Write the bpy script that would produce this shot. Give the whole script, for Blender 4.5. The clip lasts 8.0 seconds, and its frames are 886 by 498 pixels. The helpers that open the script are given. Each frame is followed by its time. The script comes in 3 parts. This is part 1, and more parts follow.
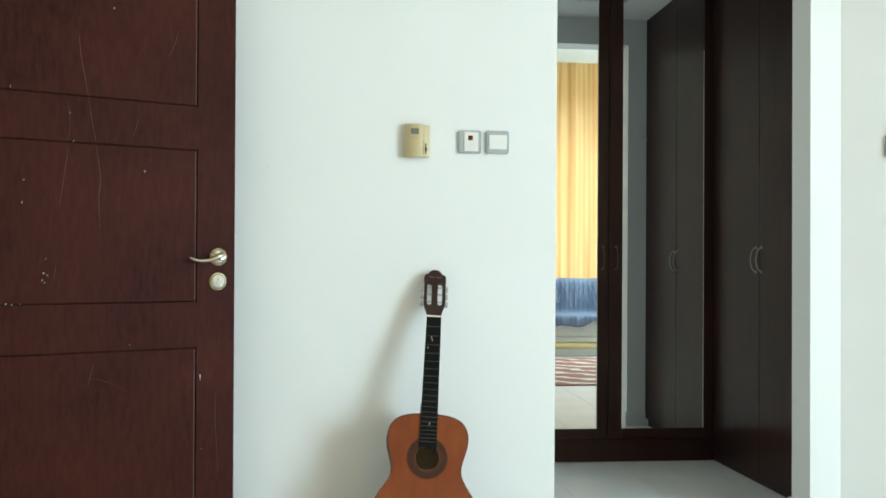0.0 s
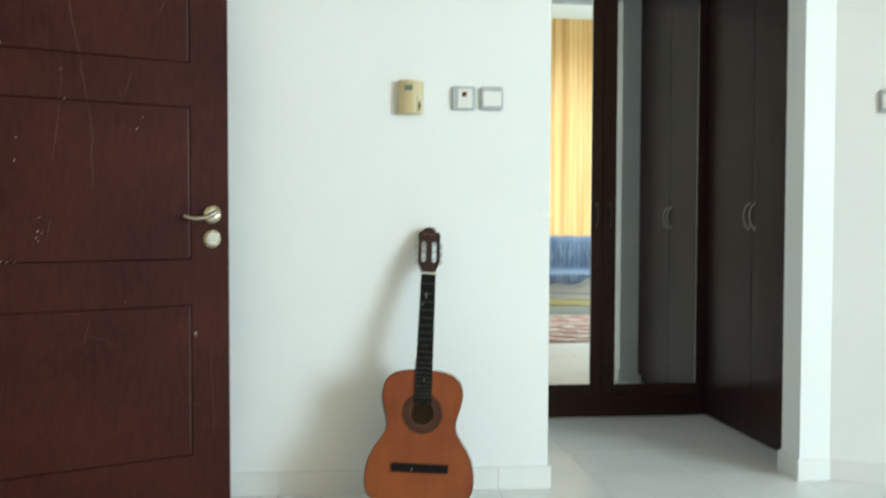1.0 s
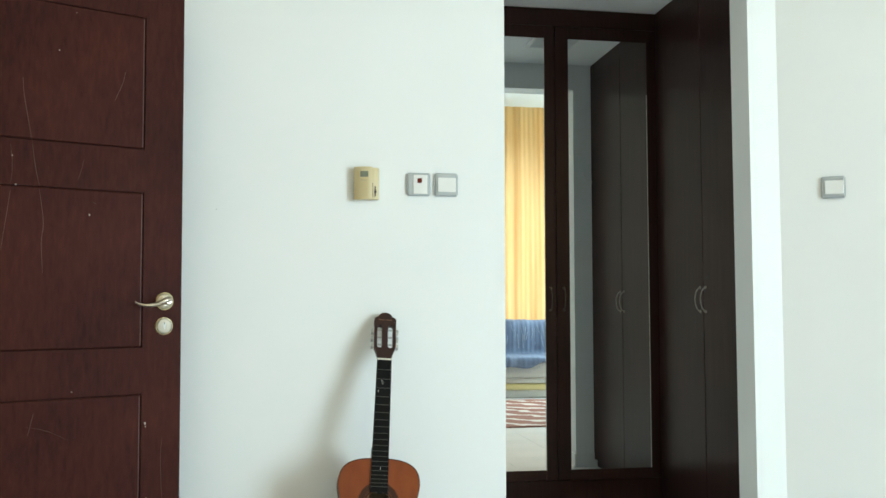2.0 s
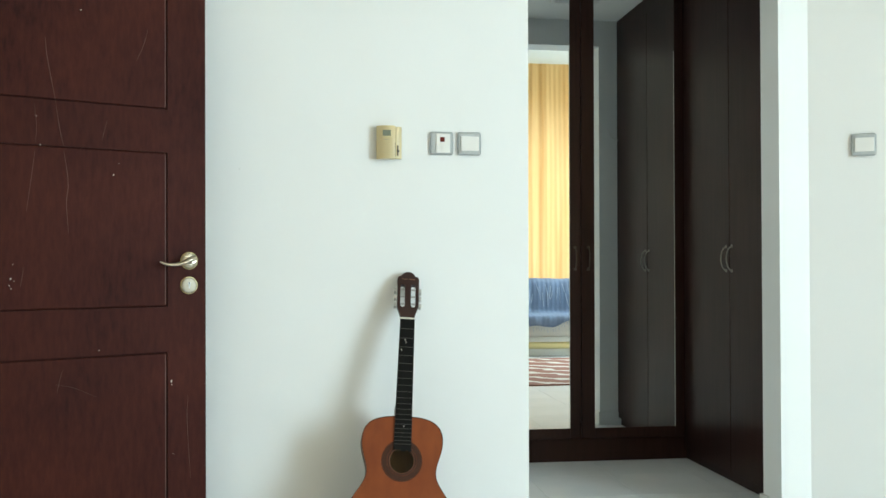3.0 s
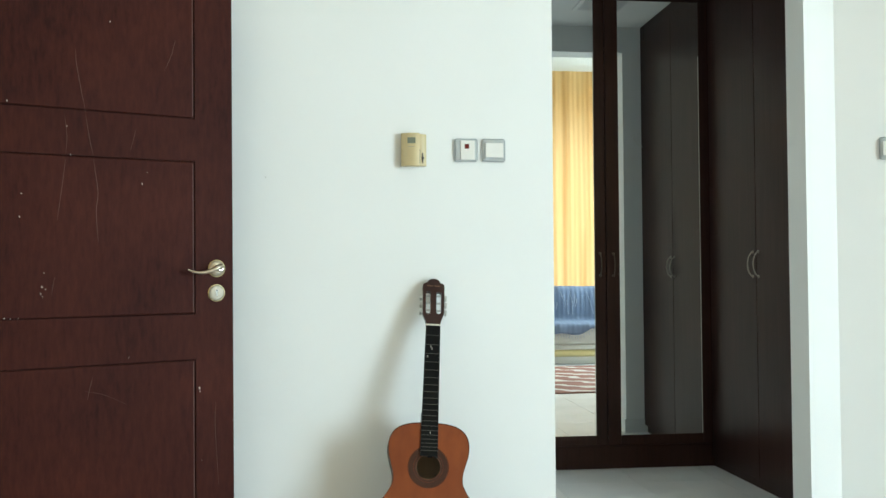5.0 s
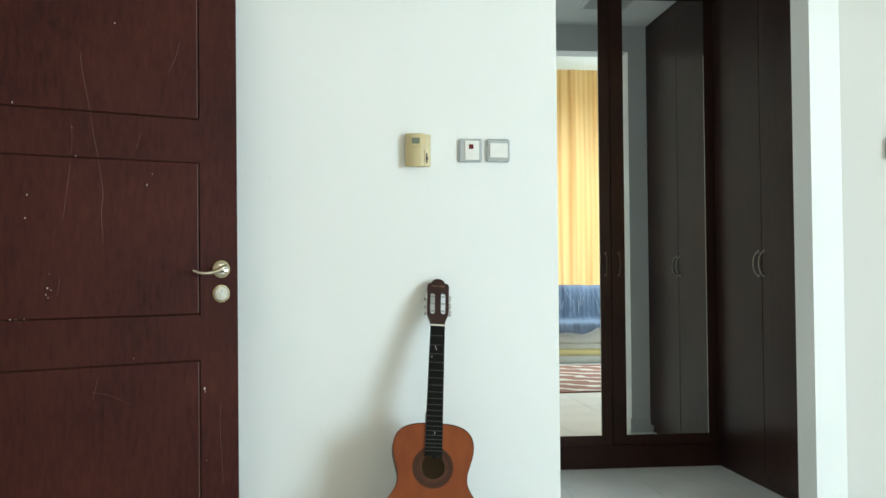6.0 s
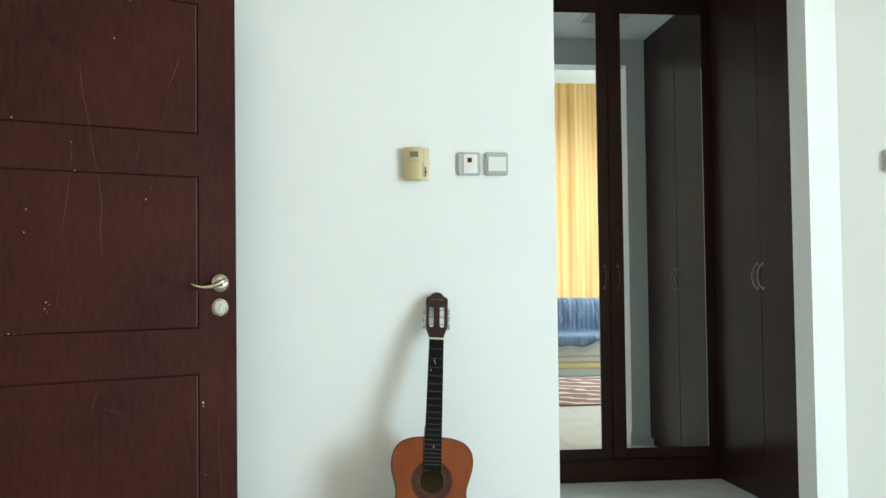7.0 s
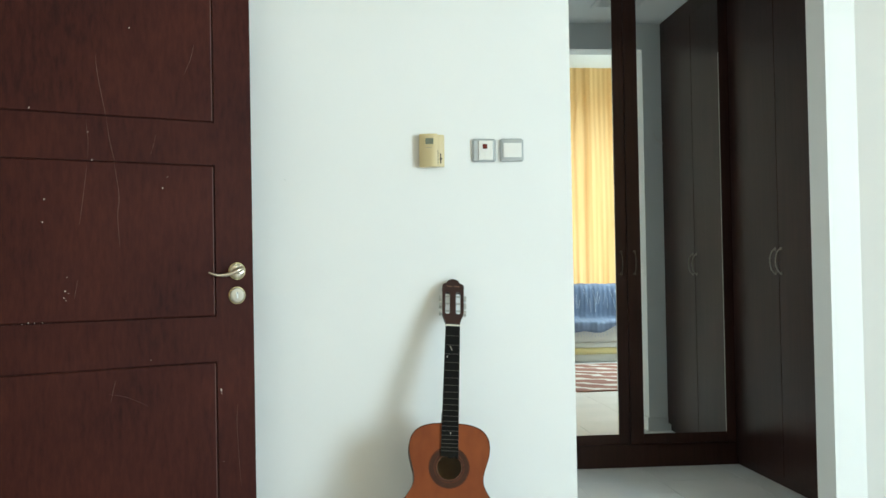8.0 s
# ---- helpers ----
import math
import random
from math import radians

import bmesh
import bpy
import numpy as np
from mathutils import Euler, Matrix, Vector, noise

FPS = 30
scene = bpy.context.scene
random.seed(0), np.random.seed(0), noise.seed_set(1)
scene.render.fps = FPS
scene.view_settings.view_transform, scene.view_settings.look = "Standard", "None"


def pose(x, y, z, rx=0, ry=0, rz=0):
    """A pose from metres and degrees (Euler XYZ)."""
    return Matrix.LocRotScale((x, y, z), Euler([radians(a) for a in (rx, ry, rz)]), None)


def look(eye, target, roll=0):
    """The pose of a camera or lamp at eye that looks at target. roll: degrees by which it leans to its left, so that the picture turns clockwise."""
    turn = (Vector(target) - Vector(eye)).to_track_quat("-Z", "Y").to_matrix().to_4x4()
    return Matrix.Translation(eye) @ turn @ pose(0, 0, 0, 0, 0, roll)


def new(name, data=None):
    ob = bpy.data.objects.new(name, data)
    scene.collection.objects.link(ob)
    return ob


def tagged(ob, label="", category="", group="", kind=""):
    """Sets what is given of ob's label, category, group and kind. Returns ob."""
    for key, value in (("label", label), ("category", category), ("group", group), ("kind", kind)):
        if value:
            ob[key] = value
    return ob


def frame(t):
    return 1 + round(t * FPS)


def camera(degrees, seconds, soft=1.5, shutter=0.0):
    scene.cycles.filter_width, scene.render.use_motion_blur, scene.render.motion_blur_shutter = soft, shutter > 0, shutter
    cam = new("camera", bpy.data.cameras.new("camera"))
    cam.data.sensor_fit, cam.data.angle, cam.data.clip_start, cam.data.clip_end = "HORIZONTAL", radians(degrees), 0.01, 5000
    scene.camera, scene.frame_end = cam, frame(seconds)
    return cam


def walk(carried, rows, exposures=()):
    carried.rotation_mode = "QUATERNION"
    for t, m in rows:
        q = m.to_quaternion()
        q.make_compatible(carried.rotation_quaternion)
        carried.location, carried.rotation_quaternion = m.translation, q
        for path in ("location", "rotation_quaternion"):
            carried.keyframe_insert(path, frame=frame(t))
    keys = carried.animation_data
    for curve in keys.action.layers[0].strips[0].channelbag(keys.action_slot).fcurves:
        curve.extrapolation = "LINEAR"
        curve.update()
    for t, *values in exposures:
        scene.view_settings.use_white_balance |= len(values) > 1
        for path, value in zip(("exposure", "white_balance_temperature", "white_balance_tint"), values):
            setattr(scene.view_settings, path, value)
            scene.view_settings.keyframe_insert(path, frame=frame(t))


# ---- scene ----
cam = camera(51.1, 8.0, shutter=0.5)
# seconds, place, yaw to the left, pitch up, roll
PATH = [
    (0.0, 0.0058, -3.3664, 0.9795, -6.173, 1.129, 0.513),
    (0.2, -0.0044, -3.3697, 0.9712, -5.800, 0.553, 0.228),
    (0.4, -0.0063, -3.3734, 0.9684, -4.975, -0.461, -0.173),
    (0.5, -0.0019, -3.3701, 0.9666, -4.691, -1.204, -0.159),
    (0.6, -0.0089, -3.3658, 0.9665, -4.824, -2.002, -0.182),
    (0.7, -0.0085, -3.3637, 0.9686, -5.062, -2.643, -0.097),
    (0.8, -0.0045, -3.3631, 0.9769, -5.338, -2.914, 0.117),
    (0.9, -0.0016, -3.3668, 0.9768, -5.879, -2.396, 0.155),
    (1.0, 0.0034, -3.3708, 0.9743, -6.582, -1.428, 0.338),
    (1.2, -0.0024, -3.3701, 0.9681, -8.190, 0.713, 0.246),
    (1.3, -0.0042, -3.3708, 0.9716, -8.680, 1.441, 0.252),
    (1.5, -0.0009, -3.3664, 0.9800, -9.190, 2.394, 0.334),
    (1.7, -0.0068, -3.3677, 0.9790, -9.687, 3.900, 0.183),
    (2.8, -0.0057, -3.3678, 0.9780, -8.154, 1.799, -0.403),
    (3.0, 0.0042, -3.3611, 0.9816, -7.887, 1.209, -0.002),
    (3.5, 0.0080, -3.3653, 0.9777, -7.496, 1.802, 0.354),
    (4.0, 0.0100, -3.3668, 0.9805, -7.112, 1.589, 0.390),
    (4.5, 0.0066, -3.3697, 0.9771, -6.535, 1.966, -0.067),
    (4.7, -0.0030, -3.3666, 0.9752, -6.515, 1.885, -0.261),
    (5.8, -0.0028, -3.3711, 0.9717, -6.176, 1.660, -0.292),
    (6.0, 0.0049, -3.3699, 0.9796, -6.030, 1.675, -0.365),
    (6.5, 0.0094, -3.3684, 0.9810, -6.041, 1.956, -0.382),
    (7.0, 0.0096, -3.3728, 0.9799, -6.031, 2.492, -0.495),
    (7.5, 0.0086, -3.3684, 0.9790, -5.655, 1.980, -0.575),
    (8.0, 0.0112, -3.3723, 0.9817, -5.019, 1.659, -0.823),
]


def eye_pose(x, y, z, yaw, pitch, roll):
    a, b = radians(yaw), radians(pitch)
    ahead = Vector((-math.sin(a) * math.cos(b), math.cos(a) * math.cos(b), math.sin(b)))
    return look((x, y, z), Vector((x, y, z)) + ahead, roll)


walk(cam, [(t, eye_pose(*row)) for t, *row in PATH], [(0.0, -0.37, 6170, 8)])

# ---- world and lights ----
world = bpy.data.worlds.new("sky")
scene.world = world
world.use_nodes = True
sky = world.node_tree.nodes.new("ShaderNodeTexSky")
sky.sky_type, sky.sun_disc = "NISHITA", False
sky.sun_elevation, sky.sun_rotation = radians(50), radians(120)
world.node_tree.links.new(sky.outputs[0], world.node_tree.nodes["Background"].inputs[0])
world.node_tree.nodes["Background"].inputs[1].default_value = 0.08


def window_light(name, place, target, wide, high, watts, colour):
    data = bpy.data.lights.new(name, "AREA")
    data.shape, data.size, data.size_y, data.energy, data.color = "RECTANGLE", wide, high, watts, colour
    ob = new(name, data)
    ob.matrix_world = look(place, target)
    return ob


# daylight standing in the two window openings
window_light("daylight_side", (5.06, -4.88, 1.46), (0.0, -4.88, -0.5), 2.45, 2.70, 500, (0.80, 1.0, 1.08))
window_light("daylight_back", (2.15, -5.62, 1.45), (2.15, 0.0, 1.4), 2.4, 2.5, 62, (1.0, 0.97, 0.92))


# ---- materials ----
def material(name, colour, rough=0.5, metal=0.0, spec=0.5, grain=None, bump=None, coat=0.0, random_tone=0.0):
    """grain: (scale xyz, second colour, contrast); bump: (scale, strength)."""
    m = bpy.data.materials.new(name)
    m.use_nodes = True
    n, l = m.node_tree.nodes, m.node_tree.links
    p = n["Principled BSDF"]
    p.inputs["Base Color"].default_value = (*colour, 1)
    p.inputs["Roughness"].default_value = rough
    p.inputs["Metallic"].default_value = metal
    p.inputs["Specular IOR Level"].default_value = spec
    p.inputs["Coat Weight"].default_value = coat
    p.inputs["Coat Roughness"].default_value = 0.15
    co = n.new("ShaderNodeTexCoord")
    if grain:
        scale, second, contrast = grain
        mp = n.new("ShaderNodeMapping")
        mp.inputs["Scale"].default_value = scale
        l.new(co.outputs["Object"], mp.inputs["Vector"])
        a = n.new("ShaderNodeTexNoise")
        a.inputs["Scale"].default_value, a.inputs["Detail"].default_value = 1.0, 8.0
        a.inputs["Roughness"].default_value = 0.65
        l.new(mp.outputs[0], a.inputs["Vector"])
        b = n.new("ShaderNodeTexNoise")
        b.inputs["Scale"].default_value, b.inputs["Detail"].default_value = 2.3, 3.0
        l.new(co.outputs["Object"], b.inputs["Vector"])
        add = n.new("ShaderNodeMath")
        add.operation = "MULTIPLY_ADD"
        add.inputs[1].default_value, add.inputs[2].default_value = 0.45, 0.0
        l.new(b.outputs["Fac"], add.inputs[0])
        both = n.new("ShaderNodeMath")
        both.operation = "MULTIPLY_ADD"
        both.inputs[1].default_value = 0.55
        l.new(a.outputs["Fac"], both.inputs[0])
        l.new(add.outputs[0], both.inputs[2])
        ramp = n.new("ShaderNodeMapRange")
        ramp.inputs["From Min"].default_value = 0.5 - 0.5 / contrast * 0.5
        ramp.inputs["From Max"].default_value = 0.5 + 0.5 / contrast * 0.5
        l.new(both.outputs[0], ramp.inputs["Value"])
        mix = n.new("ShaderNodeMix")
        mix.data_type = "RGBA"
        mix.inputs["A"].default_value, mix.inputs["B"].default_value = (*colour, 1), (*second, 1)
        l.new(ramp.outputs[0], mix.inputs["Factor"])
        out = mix.outputs["Result"]
        if random_tone:
            info = n.new("ShaderNodeObjectInfo")
            hsv = n.new("ShaderNodeHueSaturation")
            mr = n.new("ShaderNodeMapRange")
            mr.inputs["To Min"].default_value, mr.inputs["To Max"].default_value = 1 - random_tone, 1 + random_tone
            l.new(info.outputs["Random"], mr.inputs["Value"])
            l.new(mr.outputs[0], hsv.inputs["Value"])
            l.new(out, hsv.inputs["Color"])
            out = hsv.outputs[0]
        l.new(out, p.inputs["Base Color"])
        rr = n.new("ShaderNodeMapRange")
        rr.inputs["To Min"].default_value, rr.inputs["To Max"].default_value = rough * 0.85, min(1, rough * 1.2)
        l.new(both.outputs[0], rr.inputs["Value"])
        l.new(rr.outputs[0], p.inputs["Roughness"])
    if bump:
        t = n.new("ShaderNodeTexNoise")
        t.inputs["Scale"].default_value, t.inputs["Detail"].default_value = bump[0], 4.0
        l.new(co.outputs["Object"], t.inputs["Vector"])
        bp = n.new("ShaderNodeBump")
        bp.inputs["Strength"].default_value, bp.inputs["Distance"].default_value = bump[1], 0.003
        l.new(t.outputs["Fac"], bp.inputs["Height"])
        l.new(bp.outputs[0], p.inputs["Normal"])
    return m


WALL = material("wall_paint", (0.845, 0.845, 0.825), 0.75, grain=((0.9, 0.9, 0.9), (0.81, 0.815, 0.795), 1.2), bump=(160, 0.06))
# cream for unseen surfaces only, so that their bounce warms the shadows
BOUNCECREAM = material("bounce_cream_paint", (0.82, 0.77, 0.65), 0.8, grain=((0.9, 0.9, 0.9), (0.78, 0.73, 0.61), 1.2), bump=(160, 0.06))
# colour of the unseen west wall, chosen to dim and warm its bounce
BOUNCETAN = material("bounce_tan_paint", (0.58, 0.48, 0.36), 0.8, grain=((0.9, 0.9, 0.9), (0.53, 0.43, 0.32), 1.2), bump=(160, 0.06))
CEIL = material("ceiling_paint", (0.84, 0.84, 0.82), 0.85, grain=((1, 1, 1), (0.80, 0.80, 0.78), 1.2), bump=(120, 0.05))
TILE = material("floor_tile", (0.80, 0.79, 0.785), 0.34, spec=0.4, grain=((3, 3, 3), (0.72, 0.73, 0.72), 1.3), random_tone=0.02)
GROUT = material("grout", (0.33, 0.32, 0.30), 0.9, grain=((9, 9, 9), (0.24, 0.23, 0.21), 1.5))
SKIRT = material("skirting_tile", (0.80, 0.795, 0.77), 0.3, grain=((6, 6, 6), (0.76, 0.755, 0.73), 1.2), random_tone=0.015)
MAHOGANY = material("mahogany_veneer", (0.062, 0.0155, 0.0098), 0.5, spec=0.060, grain=((62, 62, 14.0), (0.0260, 0.0070, 0.0058), 1.7), bump=(260, 0.16))
PALEBEAD = material("pale_panel_bead", (0.115, 0.058, 0.045), 0.5, grain=((30, 30, 6), (0.06, 0.022, 0.016), 1.6))
GROOVE = material("groove_stain", (0.032, 0.0090, 0.0065), 0.7, spec=0.06, grain=((6, 6, 6), (0.018, 0.0060, 0.0045), 1.8))
WENGE = material("wenge_veneer", (0.044, 0.0195, 0.0155), 0.33, spec=0.13, grain=((60, 60, 2.0), (0.019, 0.0092, 0.0080), 1.5))
MIRROR = material("mirror_glass", (0.86, 0.88, 0.87), 0.0, metal=1.0)
STEEL = material("brushed_nickel", (0.60, 0.55, 0.46), 0.30, metal=1.0, grain=((30, 30, 30), (0.42, 0.36, 0.27), 1.2))
SATIN = material("satin_nickel", (0.26, 0.225, 0.165), 0.46, metal=1.0, grain=((30, 30, 30), (0.23, 0.205, 0.165), 1.2))
CUTEDGE = material("pale_cut_edge", (0.24, 0.16, 0.10), 0.6)
DARKSTEEL = material("dull_nickel", (0.46, 0.43, 0.38), 0.3, metal=1.0, grain=((30, 30, 30), (0.20, 0.18, 0.155), 1.2))
# dull nickel darkened: shade on the mirror-door handles; also colours the thermostat slider
DIMSTEEL = material("darkened_nickel", (0.16, 0.13, 0.105), 0.35, metal=1.0, grain=((30, 30, 30), (0.09, 0.075, 0.06), 1.2))
CREAM = material("aged_cream_plastic", (0.63, 0.53, 0.31), 0.34, grain=((9, 9, 9), (0.56, 0.45, 0.24), 1.2))
SILVER = material("silver_grey_plastic", (0.46, 0.48, 0.48), 0.35, grain=((20, 20, 20), (0.42, 0.44, 0.44), 1.2))
WHITE = material("white_plastic", (0.80, 0.79, 0.75), 0.35, grain=((20, 20, 20), (0.77, 0.76, 0.72), 1.2))
LCD = material("lcd_screen", (0.20, 0.22, 0.165), 0.2, grain=((40, 40, 40), (0.16, 0.18, 0.13), 1.2))
RED = material("red_lens", (0.16, 0.012, 0.012), 0.25, grain=((60, 60, 60), (0.10, 0.01, 0.01), 1.2))
DARK = material("dark_plastic", (0.02, 0.02, 0.02), 0.5)
SPRUCE = material("varnished_guitar_top", (0.262, 0.066, 0.0165), 0.38, spec=0.22, grain=((9, 9, 4.0), (0.160, 0.034, 0.0105), 1.9), coat=0.07)
SIDEWOOD = material("guitar_side_wood", (0.085, 0.024, 0.010), 0.4, spec=0.2, grain=((40, 40, 4), (0.045, 0.013, 0.006), 1.4), coat=0.05)
NECKWOOD = material("guitar_neck_wood", (0.036, 0.011, 0.008), 0.36, spec=0.3, grain=((50, 50, 5), (0.022, 0.0065, 0.005), 1.4), coat=0.1)
RAWWOOD = material("raw_inner_wood", (0.24, 0.18, 0.115), 0.7, grain=((60, 60, 5), (0.19, 0.14, 0.085), 1.3))
EBONY = material("ebonised_fingerboard", (0.0065, 0.0065, 0.0062), 0.42, spec=0.10, grain=((80, 80, 5), (0.005, 0.005, 0.005), 1.4))
ROSETTE = material("rosette_inlay", (0.032, 0.0125, 0.0075), 0.45, spec=0.2, grain=((120, 120, 120), (0.075, 0.028, 0.015), 1.6))
FRETWIRE = material("worn_fret_wire", (0.115, 0.11, 0.10), 0.45, metal=1.0)
BONE = material("bone_nut", (0.70, 0.66, 0.55), 0.4)
TUNER = material("tuner_metal", (0.55, 0.55, 0.53), 0.3, metal=1.0)
PEARL = material("tuner_button", (0.50, 0.49, 0.46), 0.35)
GOLDINK = material("faded_gold_ink", (0.17, 0.085, 0.05), 0.5)
FLECK = material("white_paint_fleck", (0.52, 0.48, 0.42), 0.8)
SCRATCH = material("pale_scratch", (0.095, 0.043, 0.031), 0.7)
KRAFT = material("kraft_card", (0.86, 0.64, 0.40), 0.8, grain=((14, 14, 14), (0.76, 0.55, 0.33), 1.3), bump=(60, 0.2))
LEATHER = material("white_leather", (0.55, 0.53, 0.47), 0.5, grain=((4, 4, 4), (0.50, 0.48, 0.42), 1.2), bump=(90, 0.2))
BRASS = material("polished_gold_trim", (0.62, 0.53, 0.27), 0.32, metal=1.0)
THROW = material("blue_knitted_throw", (0.135, 0.18, 0.27), 0.95, grain=((22, 22, 3), (0.18, 0.225, 0.315), 1.4), bump=(70, 0.6))
FRINGE = material("pale_fringe", (0.42, 0.47, 0.55), 0.95)
VENTM = material("vent_enamel", (0.80, 0.80, 0.78), 0.5)


def stripes_material():
    m = material("striped_rug_wool", (0.62, 0.55, 0.47), 0.95, bump=(150, 0.6))
    n, l = m.node_tree.nodes, m.node_tree.links
    co = n.new("ShaderNodeTexCoord")
    w = n.new("ShaderNodeTexWave")
    w.bands_direction = "Y"
    w.inputs["Scale"].default_value, w.inputs["Distortion"].default_value = 1.0, 4.2
    w.inputs["Detail"].default_value, w.inputs["Detail Scale"].default_value = 3.5, 3.0
    turn = n.new("ShaderNodeMapping")
    turn.inputs["Rotation"].default_value = (0, 0, radians(-42))
    l.new(co.outputs["Object"], turn.inputs["Vector"])
    l.new(turn.outputs[0], w.inputs["Vector"])
    r = n.new("ShaderNodeValToRGB")
    r.color_ramp.elements[0].position, r.color_ramp.elements[0].color = 0.72, (0.27, 0.105, 0.07, 1)
    r.color_ramp.elements[1].position, r.color_ramp.elements[1].color = 0.90, (0.64, 0.57, 0.49, 1)
    l.new(w.outputs["Fac"], r.inputs["Fac"])
    l.new(r.outputs[0], n["Principled BSDF"].inputs["Base Color"])
    return m


RUG = stripes_material()


def curtain_material():
    m = bpy.data.materials.new("yellow_curtain_cloth")
    m.use_nodes = True
    n, l = m.node_tree.nodes, m.node_tree.links
    n.remove(n["Principled BSDF"])
    out = n["Material Output"]
    a, b, mix = n.new("ShaderNodeBsdfDiffuse"), n.new("ShaderNodeBsdfTranslucent"), n.new("ShaderNodeMixShader")
    co, mp, t, r = n.new("ShaderNodeTexCoord"), n.new("ShaderNodeMapping"), n.new("ShaderNodeTexNoise"), n.new("ShaderNodeValToRGB")
    mp.inputs["Scale"].default_value = (10, 10, 0.4)
    t.inputs["Scale"].default_value, t.inputs["Detail"].default_value = 1.0, 4.0
    r.color_ramp.elements[0].position, r.color_ramp.elements[0].color = 0.3, (0.66, 0.40, 0.155, 1)
    r.color_ramp.elements[1].position, r.color_ramp.elements[1].color = 0.7, (0.80, 0.565, 0.265, 1)
    l.new(co.outputs["Object"], mp.inputs["Vector"])
    l.new(mp.outputs[0], t.inputs["Vector"])
    l.new(t.outputs["Fac"], r.inputs["Fac"])
    l.new(r.outputs[0], a.inputs["Color"])
    l.new(r.outputs[0], b.inputs["Color"])
    mix.inputs[0].default_value = 0.55
    l.new(a.outputs[0], mix.inputs[1])
    l.new(b.outputs[0], mix.inputs[2])
    l.new(mix.outputs[0], out.inputs["Surface"])
    return m


CURTAIN = curtain_material()


# ---- mesh helpers ----
def mesh_of(name, bm, mat, smooth=False):
    me = bpy.data.meshes.new(name)
    bmesh.ops.recalc_face_normals(bm, faces=bm.faces)
    bm.to_mesh(me)
    bm.free()
    if mat:
        me.materials.append(mat)
    if smooth:
        for p in me.polygons:
            p.use_smooth = True
        me.set_sharp_from_angle(angle=radians(38))
    return me


def part(name, bm, mat, parent=None, label="", at=None, smooth=False):
    ob = new(name, mesh_of(name, bm, mat, smooth))
    if parent is not None:
        ob.parent = parent
    if at is not None:
        ob.matrix_basis = at
    if label:
        ob["label"] = label
    return ob


def thing(name, at, label, category, group=""):
    ob = new(name)
    ob.empty_display_size = 0.05
    ob.matrix_basis = at
    return tagged(ob, label, category, group)


def structure(name, bm, mat, label, category, at=None):
    return tagged(part(name, bm, mat, at=at), label, category, kind="structure")


def box(x0, x1, y0, y1, z0, z1, bevel=0.0, seg=2, bm=None):
    own = bmesh.new()
    bmesh.ops.create_cube(own, size=1)
    for v in own.verts:
        v.co = Vector(((x0 + x1) / 2 + v.co.x * (x1 - x0), (y0 + y1) / 2 + v.co.y * (y1 - y0), (z0 + z1) / 2 + v.co.z * (z1 - z0)))
    if bevel:
        bmesh.ops.bevel(own, geom=own.edges[:], offset=bevel, segments=seg, affect="EDGES", profile=0.5)
    return joined(bm, own)


def joined(bm, own):
    if bm is None:
        return own
    tmp = bpy.data.meshes.new("tmp")
    own.to_mesh(tmp)
    own.free()
    bm.from_mesh(tmp)
    bpy.data.meshes.remove(tmp)
    return bm


def prism(outline, depth, y0=0.0, bevel=0.0, seg=2):
    """A closed outline of (x, z), drawn out along y by depth from y0."""
    bm = bmesh.new()
    f = bm.faces.new([bm.verts.new((x, y0, z)) for x, z in outline])
    out = bmesh.ops.extrude_face_region(bm, geom=[f])
    for v in out["geom"]:
        if isinstance(v, bmesh.types.BMVert):
            v.co.y += depth
    if bevel:
        rim = [e for e in bm.edges if abs(e.verts[0].co.y - e.verts[1].co.y) < 1e-6]
        bmesh.ops.bevel(bm, geom=rim, offset=bevel, segments=seg, affect="EDGES", profile=0.5)
    return bm


def lathe(profile, axis="y", n=32):
    """profile: (radius, along) from start to end, turned about the axis."""
    bm = bmesh.new()
    rings = []
    for r, h in profile:
        ring = []
        for i in range(n):
            a = 2 * math.pi * i / n
            c, s = r * math.cos(a), r * math.sin(a)
            ring.append(bm.verts.new({"y": (c, h, s), "z": (c, s, h), "x": (h, c, s)}[axis]))
        rings.append(ring)
    for a, b in zip(rings, rings[1:]):
        for i in range(n):
            bm.faces.new((a[i], a[(i + 1) % n], b[(i + 1) % n], b[i]))
    bm.faces.new(rings[0])
    bm.faces.new(rings[-1][::-1])
    return bm


def tube(points, radii, n=10, flat=1.0):
    """A tube along points; flat squeezes it across its second axis."""
    bm = bmesh.new()
    pts = [Vector(p) for p in points]
    rings = []
    for i, p in enumerate(pts):
        d = (pts[min(i + 1, len(pts) - 1)] - pts[max(i - 1, 0)]).normalized()
        side = d.cross(Vector((0, 0, 1)) if abs(d.z) < 0.9 else Vector((0, 1, 0))).normalized()
        up = side.cross(d)
        r = radii[i] if isinstance(radii, (list, tuple)) else radii
        rings.append([bm.verts.new(p + side * r * math.cos(2 * math.pi * k / n) + up * r * flat * math.sin(2 * math.pi * k / n)) for k in range(n)])
    for a, b in zip(rings, rings[1:]):
        for k in range(n):
            bm.faces.new((a[k], a[(k + 1) % n], b[(k + 1) % n], b[k]))
    bm.faces.new(rings[0])
    bm.faces.new(rings[-1][::-1])
    return bm


